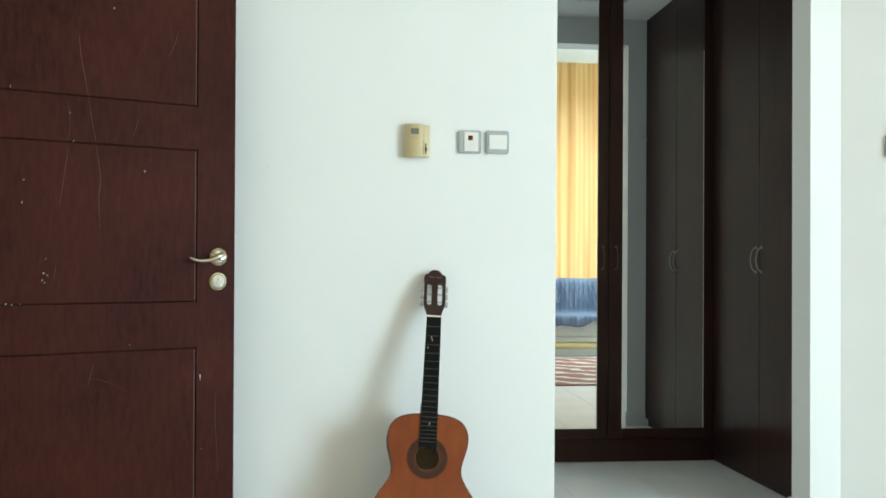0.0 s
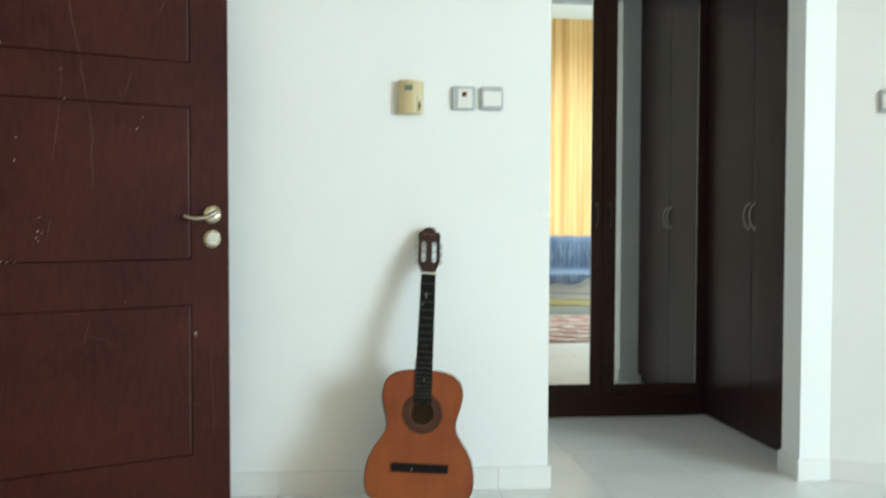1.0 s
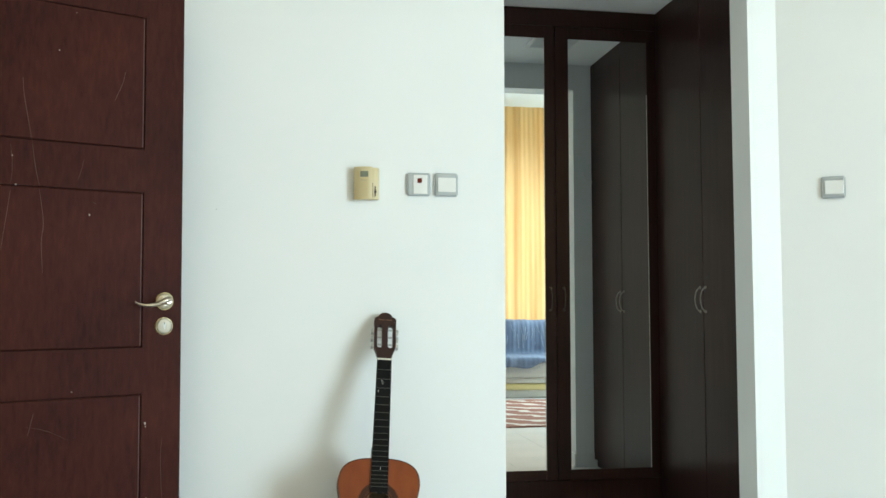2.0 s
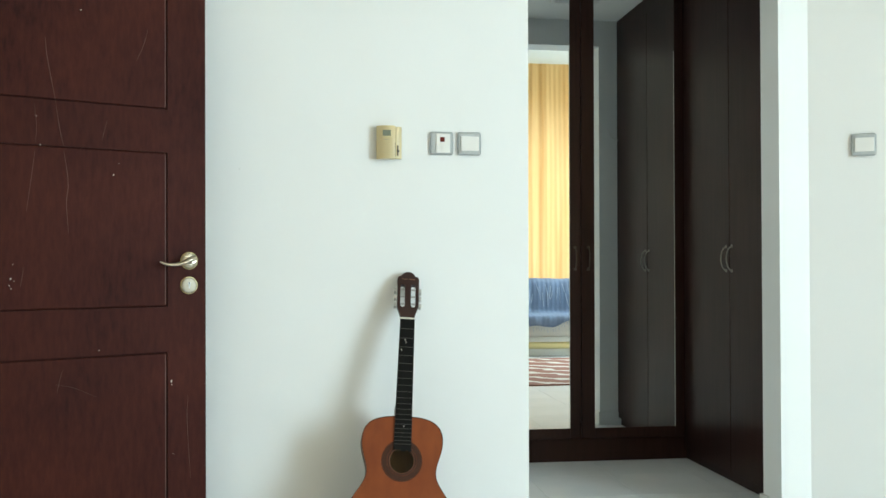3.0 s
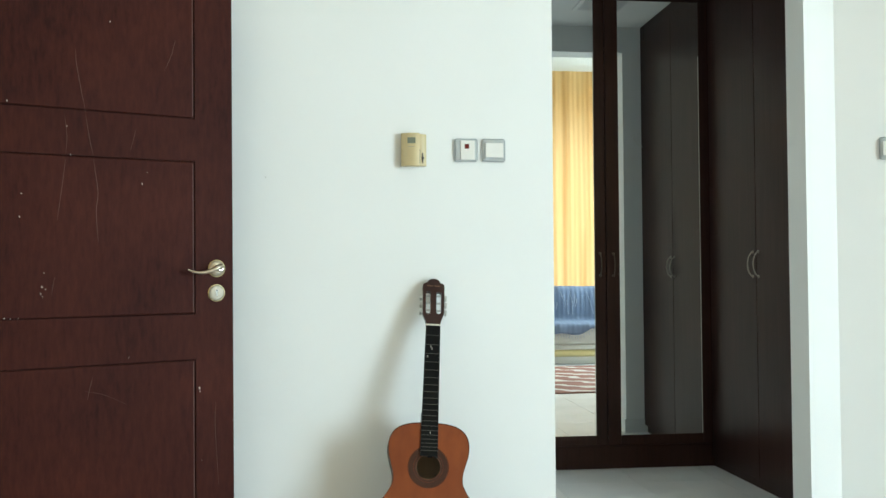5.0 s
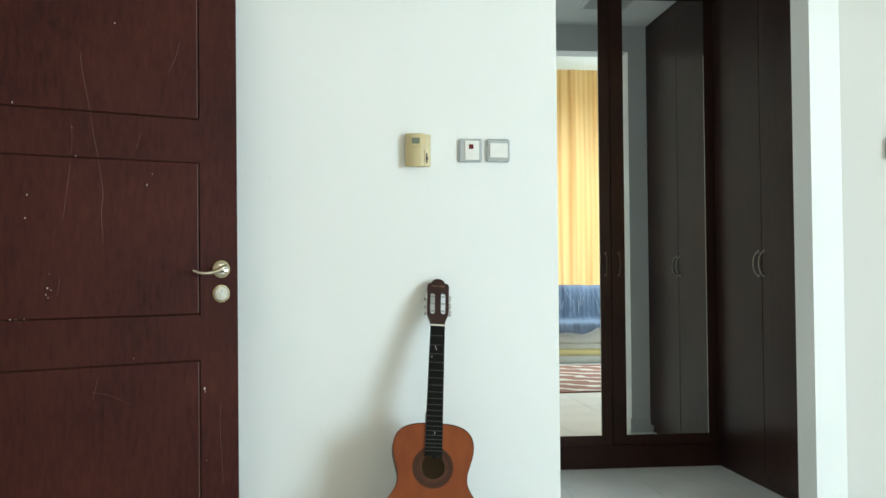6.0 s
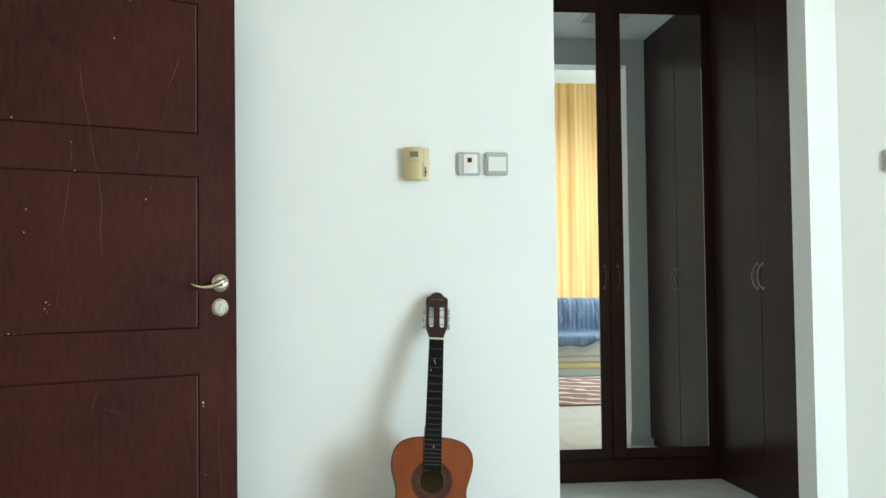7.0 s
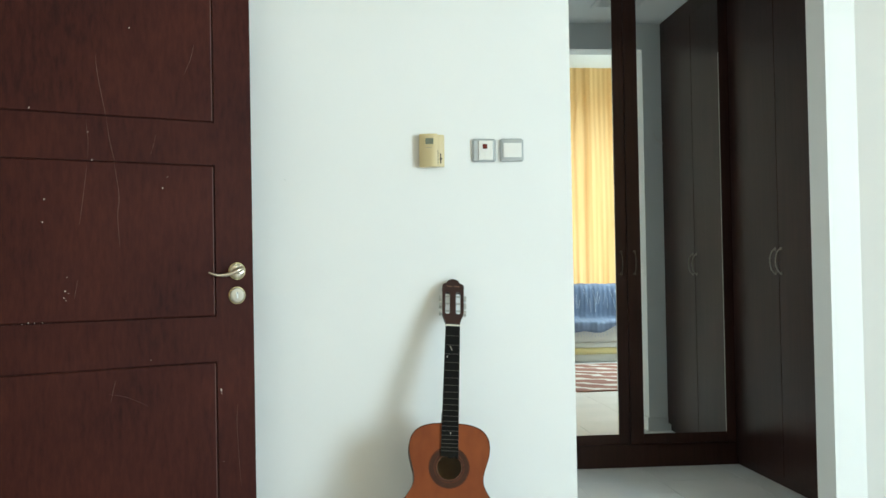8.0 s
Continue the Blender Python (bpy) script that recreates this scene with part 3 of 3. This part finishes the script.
# ---- guitar ----
def build_guitar():
    k = 0.972
    g = thing("classical_guitar", pose(0.2725, -0.352, 0.028) @ pose(0, 0, 0, -17.0, 0, 0) @ pose(0, 0, 0, 0, 3.9, 0) @ Matrix.Scale(k, 4), "orange-brown classical guitar without strings leaning on the wall", "guitar")
    half = [(0.000, 0.0), (0.0015, 0.030), (0.006, 0.072), (0.015, 0.112), (0.032, 0.150), (0.055, 0.174), (0.085, 0.187), (0.120, 0.190), (0.155, 0.187), (0.190, 0.178), (0.225, 0.161), (0.255, 0.141),
            (0.283, 0.126), (0.305, 0.1215), (0.330, 0.1235), (0.360, 0.132), (0.390, 0.1400), (0.420, 0.1430), (0.450, 0.1385), (0.475, 0.124), (0.492, 0.100), (0.502, 0.066), (0.5055, 0.030), (0.506, 0.0)]
    right = spline([(w * 0.988, 0, v * 0.963) for v, w in half], 4)
    outline = [(max(0, p.x), p.z) for p in right] + [(-max(0, p.x), p.z) for p in right[-2:0:-1]]
    hole_z, hole_r = 0.3355, 0.0425

    def plate(y):
        bm = bmesh.new()
        rim = [bm.verts.new((x, y, z)) for x, z in outline]
        ring = [bm.verts.new((hole_r * math.cos(a), y, hole_z + hole_r * math.sin(a))) for a in np.linspace(0, 2 * math.pi, 48, endpoint=False)]
        edges = [bm.edges.new((r[i], r[(i + 1) % len(r)])) for r in (rim, ring) for i in range(len(r))]
        bmesh.ops.triangle_fill(bm, use_beauty=True, edges=edges)
        return bm

    top = plate(0.0)
    ex = bmesh.ops.extrude_face_region(top, geom=top.faces[:])
    for v in ex["geom"]:
        if isinstance(v, bmesh.types.BMVert):
            v.co.y += 0.003
    part("soundboard", top, SPRUCE, g, "orange-brown varnished soundboard")
    sides = bmesh.new()
    loops = []
    for y, inset in ((0.0032, 0.005), (0.095, 0.005), (0.0951, 0.02)):
        loops.append([sides.verts.new((x * (1 - inset), y, z - (z - 0.25) * inset)) for x, z in outline])
    for a, b in ((loops[0], loops[1]), (loops[1], loops[2])):
        for i in range(len(a)):
            sides.faces.new((a[i], a[(i + 1) % len(a)], b[(i + 1) % len(b)], b[i]))
    sides.faces.new(loops[2])
    part("back_lining", prism([(0.1 * math.cos(a), hole_z + 0.1 * math.sin(a)) for a in np.linspace(0, 2 * math.pi, 32, endpoint=False)], 0.0935, 0.0910), RAWWOOD, g, "pale raw wood seen through the sound hole")
    part("sides_and_back", sides, SIDEWOOD, g, "darker red-brown sides", smooth=True)
    rim = bmesh.new()
    n = len(outline)
    outer = [rim.verts.new((x * 1.002, -0.0006, (z - 0.25) * 1.002 + 0.25)) for x, z in outline]
    inner = [rim.verts.new((x * 0.983, -0.0006, (z - 0.25) * 0.987 + 0.25)) for x, z in outline]
    low = [rim.verts.new((x * 1.002, 0.006, (z - 0.25) * 1.002 + 0.25)) for x, z in outline]
    for i in range(n):
        j = (i + 1) % n
        rim.faces.new((outer[i], outer[j], inner[j], inner[i]))
        rim.faces.new((outer[i], low[i], low[j], outer[j]))
    part("binding", rim, SIDEWOOD, g, "thin dark edge binding")

    def ring(r0, r1, y0, y1, mat, label=""):
        bm = bmesh.new()
        loops = [[bm.verts.new((r * math.cos(a), y, hole_z + r * math.sin(a))) for a in np.linspace(0, 2 * math.pi, 56, endpoint=False)] for r, y in ((r0, y0), (r0, y1), (r1, y1), (r1, y0))]
        for a, b in zip(loops, loops[1:]):
            for i in range(56):
                bm.faces.new((a[i], a[(i + 1) % 56], b[(i + 1) % 56], b[i]))
        return part("rosette_ring", bm, mat, g, label)

    ring(0.0435, 0.0500, 0.0, -0.0006, ROSETTE, "dark brown rosette inlay")
    ring(0.0505, 0.0515, 0.0, -0.0007, SIDEWOOD)
    ring(0.0520, 0.0685, 0.0, -0.0006, ROSETTE)
    ring(0.0690, 0.0715, 0.0, -0.0006, SIDEWOOD)
    ring(0.0418, 0.0424, 0.0036, 0.0003, CUTEDGE, "pale cut edge of the sound hole")
    # bridge
    bridge = part("bridge", box(-0.098, 0.098, -0.007, 0.0, 0.133, 0.163, 0.003, 2), EBONY, g, "black wooden bridge")
    part("tie_block", box(-0.045, 0.045, -0.0105, -0.006, 0.134, 0.147, 0.002), EBONY, bridge)
    part("saddle_slot", box(-0.042, 0.042, -0.0098, -0.006, 0.153, 0.157, 0.001), EBONY, bridge)
    part("chip", box(-0.030, -0.026, -0.0112, -0.0095, 0.140, 0.145, 0.001), BONE, bridge, "pale chip")
    # neck, fingerboard, frets
    nut = 0.836
    part("neck", prism([(-0.029, 0.478), (0.029, 0.478), (0.0255, nut), (-0.0255, nut)], 0.021, -0.001, 0.006, 3), NECKWOOD, g, smooth=True)
    part("heel", prism([(-0.028, 0.45), (0.028, 0.45), (0.027, 0.53), (-0.027, 0.53)], 0.07, 0.012, 0.008, 3), NECKWOOD, g, smooth=True)
    board = part("fingerboard", prism([(-0.031, 0.372), (-0.006, 0.372), (-0.005, 0.3675), (0.012, 0.3675), (0.013, 0.371), (0.021, 0.371), (0.0215, 0.366), (0.031, 0.366), (0.0262, nut), (-0.0262, nut)], 0.006, -0.0062, 0.0012, 2), EBONY, g, "black fingerboard with worn frets")
    for f in range(1, 21):
        z = nut - 0.65 * (1 - 2 ** (-f / 12))
        w = 0.0258 + (nut - z) / (nut - 0.394) * 0.0048
        part("fret", box(-w, w, -0.0073, -0.0060, z - 0.0009, z + 0.0009, 0.0004, 1), FRETWIRE, board)
    for x, z in ((-0.006, 0.758), (-0.002, 0.750), (-0.017, 0.722), (0.002, 0.452)):
        part("wear_mark", box(x - 0.0012, x + 0.0012, -0.0066, -0.0060, z - 0.004, z + 0.004, 0.0004, 1), FLECK, board, "pale chip in the fingerboard")
    part("nut", box(-0.0265, 0.0265, -0.0085, 0.002, nut - 0.0005, nut + 0.0055, 0.0012), BONE, g, "cream bone nut")
    # slotted head, bent back
    bent = pose(0, -0.002, nut + 0.0055, -12, 0, 0)
    rh = [(0.0258, 0.0), (0.0270, 0.012), (0.0325, 0.028), (0.0385, 0.044), (0.0395, 0.070), (0.0392, 0.110), (0.0400, 0.140), (0.0405, 0.156), (0.0385, 0.1645), (0.0330, 0.1700), (0.0265, 0.1712), (0.0240, 0.1745), (0.0195, 0.1818), (0.0110, 0.1872), (0.0, 0.1890)]
    ho = [(x, z) for x, z in rh] + [(-x, z) for x, z in rh[-2::-1]]
    slots = []
    for sx in (-0.0195, 0.0195):
        c = []
        for a in np.linspace(0, math.pi, 8):
            c.append((sx + 0.0088 * math.cos(a), 0.127 + 0.0088 * math.sin(a)))
        for a in np.linspace(math.pi, 2 * math.pi, 8):
            c.append((sx + 0.0088 * math.cos(a), 0.052 + 0.0088 * math.sin(a)))
        slots.append(c)
    hb = bmesh.new()
    edges = []
    for loop in [ho] + slots:
        vs = [hb.verts.new((x, 0, z)) for x, z in loop]
        edges += [hb.edges.new((vs[i], vs[(i + 1) % len(vs)])) for i in range(len(vs))]
    bmesh.ops.triangle_fill(hb, use_beauty=True, edges=edges)
    ex = bmesh.ops.extrude_face_region(hb, geom=hb.faces[:])
    for v in ex["geom"]:
        if isinstance(v, bmesh.types.BMVert):
            v.co.y += 0.018
    head = part("headstock", hb, NECKWOOD, g, "dark red-brown slotted headstock", bent)
    for sx in (-1, 1):
        part("side_plate", box(sx * 0.0400, sx * 0.0412, 0.003, 0.015, 0.046, 0.134, 0.0004, 1), TUNER, head)
        for z in (0.060, 0.090, 0.120):
            part("roller", tube([(sx * 0.0100, 0.009, z), (sx * 0.0295, 0.009, z)], 0.0036, 10), PEARL, head, "grey string roller", smooth=True)
            part("tuner_post", tube([(sx * 0.0405, 0.009, z - 0.004), (sx * 0.0405, 0.026, z - 0.004)], 0.0024, 8), TUNER, head, smooth=True)
            part("tuner_button", box(sx * 0.0455 - 0.0045, sx * 0.0455 + 0.0045, 0.004, 0.028, z - 0.013, z + 0.003, 0.003, 2), PEARL, head, "grey tuner button", smooth=True)
    # faded gold mark, plain strokes
    for x0, x1, z in ((-0.024, -0.018, 0.1590), (-0.017, -0.009, 0.1575), (-0.008, -0.003, 0.1580), (0.003, 0.009, 0.1585), (0.010, 0.016, 0.1575), (0.017, 0.024, 0.1580)):
        part("gold_mark", box(x0, x1, -0.0005, 0.0002, z - 0.0022, z + 0.0022), GOLDINK, head, "faded gold mark", pose(0, 0, 0, 0, 0, 0))
    return g


build_guitar()


# ---- kraft card box by the door ----
def card_box():
    """A soft kraft carton: flat folded top, one corner pushed in to a slanting facet."""
    ob = thing("card_box", pose(-0.880, -0.95, 0, 0, 0, 4), "pale brown kraft card box with a creased corner on the floor", "box")
    rnd = random.Random(11)
    plan = [(-0.085, -0.090), (0.046, -0.092), (0.066, -0.060), (0.068, 0.086), (-0.084, 0.090)]
    bend = [(-0.084, -0.089), (0.040, -0.090), (0.059, -0.052), (0.060, 0.085), (-0.083, 0.089)]
    top = [(-0.082, -0.086), (0.028, -0.086), (0.038, -0.040), (0.040, 0.082), (-0.082, 0.086)]
    levels = [(0.0, plan, 0.0), (0.075, plan, 0.0025), (0.150, plan, 0.003), (0.195, plan, 0.002), (0.228, bend, 0.001), (0.2430, top, 0.0)]
    bm = bmesh.new()
    rows = [[bm.verts.new((x + rnd.uniform(-j, j), y + rnd.uniform(-j, j), z)) for x, y in shape] for z, shape, j in levels]
    n = len(plan)
    for low, high in zip(rows, rows[1:]):
        for i in range(n):
            bm.faces.new((low[i], low[(i + 1) % n], high[(i + 1) % n], high[i]))
    bm.faces.new(rows[0][::-1])
    bm.faces.new(rows[-1])
    bmesh.ops.bevel(bm, geom=[e for e in bm.edges if e.calc_face_angle(0) > 0.3], offset=0.0022, segments=2, affect="EDGES", profile=0.5)
    part("body", bm, KRAFT, ob)
    part("flap", box(-0.078, -0.022, -0.080, 0.080, 0.2431, 0.2450, 0.0006, 1), KRAFT, ob, "folded card flap")
    part("flap", box(-0.0205, 0.030, -0.078, 0.076, 0.2431, 0.2447, 0.0006, 1), KRAFT, ob, "folded card flap")
    return ob


card_box()


# ---- the end of the room that the mirrors show ----
def sofa():
    ob = thing("sofa", pose(2.55, -4.30, 0), "white leather sofa with a polished gold base trim", "sofa")
    part("base", box(-0.93, 0.93, -0.86, -0.012, 0.0, 0.22, 0.02, 3), LEATHER, ob, smooth=True)
    part("trim_rail", tube([(-0.93, -0.026, 0.125), (0.93, -0.026, 0.125)], 0.042, 14), BRASS, ob, "polished gold rail", smooth=True)
    part("seat_cushion", box(-0.76, 0.76, -0.62, 0.0, 0.21, 0.43, 0.05, 4), LEATHER, ob, smooth=True)
    part("backrest", box(-0.93, 0.93, -0.88, -0.58, 0.21, 0.83, 0.07, 4), LEATHER, ob, smooth=True)
    for x in (-0.86, 0.86):
        part("armrest", box(x - 0.10, x + 0.10, -0.86, -0.02, 0.21, 0.60, 0.06, 4), LEATHER, ob, smooth=True)
    return ob


def cloth(rows, mat, thick, name, label):
    """A sheet through rows of points, with thickness."""
    bm = bmesh.new()
    vs = [[bm.verts.new(p) for p in row] for row in rows]
    for a, b in zip(vs, vs[1:]):
        for i in range(len(a) - 1):
            bm.faces.new((a[i], a[i + 1], b[i + 1], b[i]))
    ob = part(name, bm, mat, None, label, smooth=True)
    mod = ob.modifiers.new("thickness", "SOLIDIFY")
    mod.thickness = thick
    return ob


def throw():
    rnd = random.Random(2)
    path = [(-0.895, 0.55), (-0.90, 0.80), (-0.82, 0.845), (-0.70, 0.852), (-0.60, 0.84), (-0.555, 0.76), (-0.545, 0.60), (-0.53, 0.475), (-0.40, 0.450), (-0.15, 0.452), (-0.03, 0.448), (0.022, 0.425), (0.028, 0.385)]
    pts = spline([(0, y, z) for y, z in path], 3)
    rows = []
    nx = 150
    for j, p in enumerate(pts):
        row = []
        f = j / (len(pts) - 1)
        for i in range(nx + 1):
            x = -0.72 + 1.44 * i / nx
            fold = 0.0032 * math.sin(x * 31 + 1.3 * math.sin(x * 7)) + 0.0022 * math.sin(x * 113 + f * 3) + 0.004 * math.sin(x * 9 + f * 5)
            drop = -0.065 * max(0, math.sin(x * 4.4 + 1.9) + 0.25 * math.sin(x * 17)) * max(0, (f - 0.9) / 0.1)
            out = Vector((0, 0.75 * fold, 0.35 * fold)) if 0.3 < f else Vector((0, -0.3 * fold, 0.6 * fold))
            row.append(Vector((2.55 + x, -4.30 + p.y + 0.012, p.z + 0.012 + drop)) + out)
        rows.append(row)
    ob = tagged(cloth(rows, THROW, 0.008, "throw_blanket", ""), "blue knitted throw with pale fringe draped over the sofa", "blanket")
    for i in range(44):
        x = 2.55 - 0.70 + 1.40 * i / 43
        h = 0.05 + rnd.uniform(-0.012, 0.012)
        z0 = rows[-1][min(nx, int(i * nx / 43))].z
        s = tube([(x, -4.257, z0 + 0.006), (x + rnd.uniform(-0.006, 0.006), -4.252, z0 - h * 0.5), (x + rnd.uniform(-0.012, 0.012), -4.254, z0 - h)], 0.003, 5)
        part("tassel", s, FRINGE, ob)
    for i in range(40):
        x = 2.55 - 0.68 + 1.36 * i / 39 + rnd.uniform(-0.015, 0.015)
        z, lean = rnd.uniform(0.66, 0.81), rnd.uniform(-0.03, 0.05)
        low = max(0.535, z - rnd.uniform(0.08, 0.28))
        part("pale_strand", tube(spline([(x, -4.808, z), (x + lean * 0.4, -4.800, (z + low) / 2), (x + lean, -4.795, low)], 3), rnd.uniform(0.0014, 0.0040), 5), FRINGE, ob)
    return ob


def curtain():
    ob = thing("curtain", pose(0, -5.19, 0), "long gathered yellow curtain glowing with daylight", "curtain")
    # first panel is an unseen addition over the widened window, for warm fill
    for x0, x1, seed in ((0.75, 1.54, 12), (1.55, 2.49, 3), (2.50, 3.44, 8)):
        rnd = random.Random(seed)
        bm = bmesh.new()
        n, m = 140, 12
        ph = [rnd.uniform(0, 6) for _ in range(4)]
        rows = []
        for j in range(m + 1):
            z = 0.03 + (3.455 + 0.03 * math.sin(1.0) - 0.03) * j / m
            row = []
            for i in range(n + 1):
                u = i / n
                x = x0 + (x1 - x0) * u + 0.004 * math.sin(z * 2 + u * 9)
                y = (0.006 + 0.004 * math.sin(u * 11 + ph[3])) * math.sin(u * 37 + ph[0] + 2.4 * math.sin(u * 9 + ph[1])) + 0.002 * math.sin(u * 97 + ph[2] + z * 0.5)
                row.append(bm.verts.new((x, y, z)))
            rows.append(row)
        for a, b in zip(rows, rows[1:]):
            for i in range(n):
                bm.faces.new((a[i], a[i + 1], b[i + 1], b[i]))
        part("curtain_panel", bm, CURTAIN, ob, smooth=True)
    part("curtain_rail", tube([(0.70, -0.035, 3.46), (3.48, -0.035, 3.46)], 0.012, 12), DARKSTEEL, ob, smooth=True)
    return ob


sofa()
throw()
curtain()


def rug():
    bm = bmesh.new()
    n = 40
    grid = [[bm.verts.new((-0.75 + 1.5 * i / 16, -1.13 + 2.26 * j / n, 0.010 + 0.0025 * math.sin(j * 1.9 + i * 0.4))) for i in range(17)] for j in range(n + 1)]
    for a, b in zip(grid, grid[1:]):
        for i in range(16):
            bm.faces.new((a[i], a[i + 1], b[i + 1], b[i]))
    edge = [e for e in bm.edges if e.is_boundary]
    ex = bmesh.ops.extrude_edge_only(bm, edges=edge)
    for v in ex["geom"]:
        if isinstance(v, bmesh.types.BMVert):
            v.co.z = 0.0005
    return tagged(part("rug", bm, RUG, at=pose(2.45, -2.96, 0, 0, 0, -4)), "red-brown and cream striped woven rug on the tiles", "rug")


rug()


# ---- skirting: tiles along the feet of the walls ----
def skirting(name, at, x0, x1, joint, label):
    ob = tagged(new(name), label, "skirting", kind="structure")
    ob.matrix_basis = at
    cuts = [x0] + [joint + 0.4 * k for k in range(-14, 14) if x0 + 0.01 < joint + 0.4 * k < x1 - 0.01] + [x1]
    cache = {}
    for a, b in zip(cuts, cuts[1:]):
        w = round(b - a, 4)
        if w not in cache:
            cache[w] = mesh_of("skirting_tile", box(0.0003, w - 0.0003, -0.012, 0.0, 0.0, 0.084, 0.0025, 2), SKIRT)
        t = new("skirting_tile", cache[w])
        t.parent = ob
        t.matrix_basis = pose(a, 0, 0)


skirting("baseboard_north", pose(0, 0, 0), LEFT_X, OPEN_L + 0.012, 0.601, "white tiled skirting along the guitar wall")
skirting("baseboard_jamb_west", pose(OPEN_L, 0, 0, 0, 0, 90), 0.001, WALL_T, 0.9, "white tiled skirting in the opening")
skirting("baseboard_jamb_east", pose(OPEN_R, 0, 0, 0, 0, -90), -WALL_T - 0.012, -0.001, 0.9, "white tiled skirting in the opening")
skirting("baseboard_pier", pose(0, 0, 0), OPEN_R - 0.012, STRIP_R, 1.2, "white tiled skirting on the wall pier")
skirting("baseboard_angled", TURN_M, 0.0, TURN_L, 0.35, "white tiled skirting along the angled wall")
skirting("baseboard_alcove", pose(0, WALL_T, 0, 0, 0, 180), -1.93, -OPEN_R + 0.012, 0.0, "white tiled skirting inside the alcove")
skirting("baseboard_south", pose(0, BACK_Y, 0, 0, 0, 180), -NOOK_X, -LEFT_X, 0.2, "white tiled skirting along the window wall")
skirting("baseboard_east", pose(RIGHT_X, 0, 0, 0, 0, -90), -CORNER_Y + 0.0, -NOOK_Y, 0.2, "white tiled skirting along the side wall")
skirting("baseboard_west", pose(LEFT_X, 0, 0, 0, 0, 90), BACK_Y, -0.013, 0.2, "white tiled skirting along the side wall")

# ---- floor tiles, 0.4 m square ----
tile_mesh = mesh_of("floor_tile", box(-0.1989, 0.1989, -0.1989, 0.1989, -0.008, 0.0), TILE)
for i in range(-5, 11):
    for j in range(-17, 5):
        if i < 6 and j < -13:
            continue
        t = new("floor_tile", tile_mesh)
        t.parent = floor
        t.matrix_basis = pose(0.801 + 0.4 * i, -0.08 + 0.4 * j, 0)
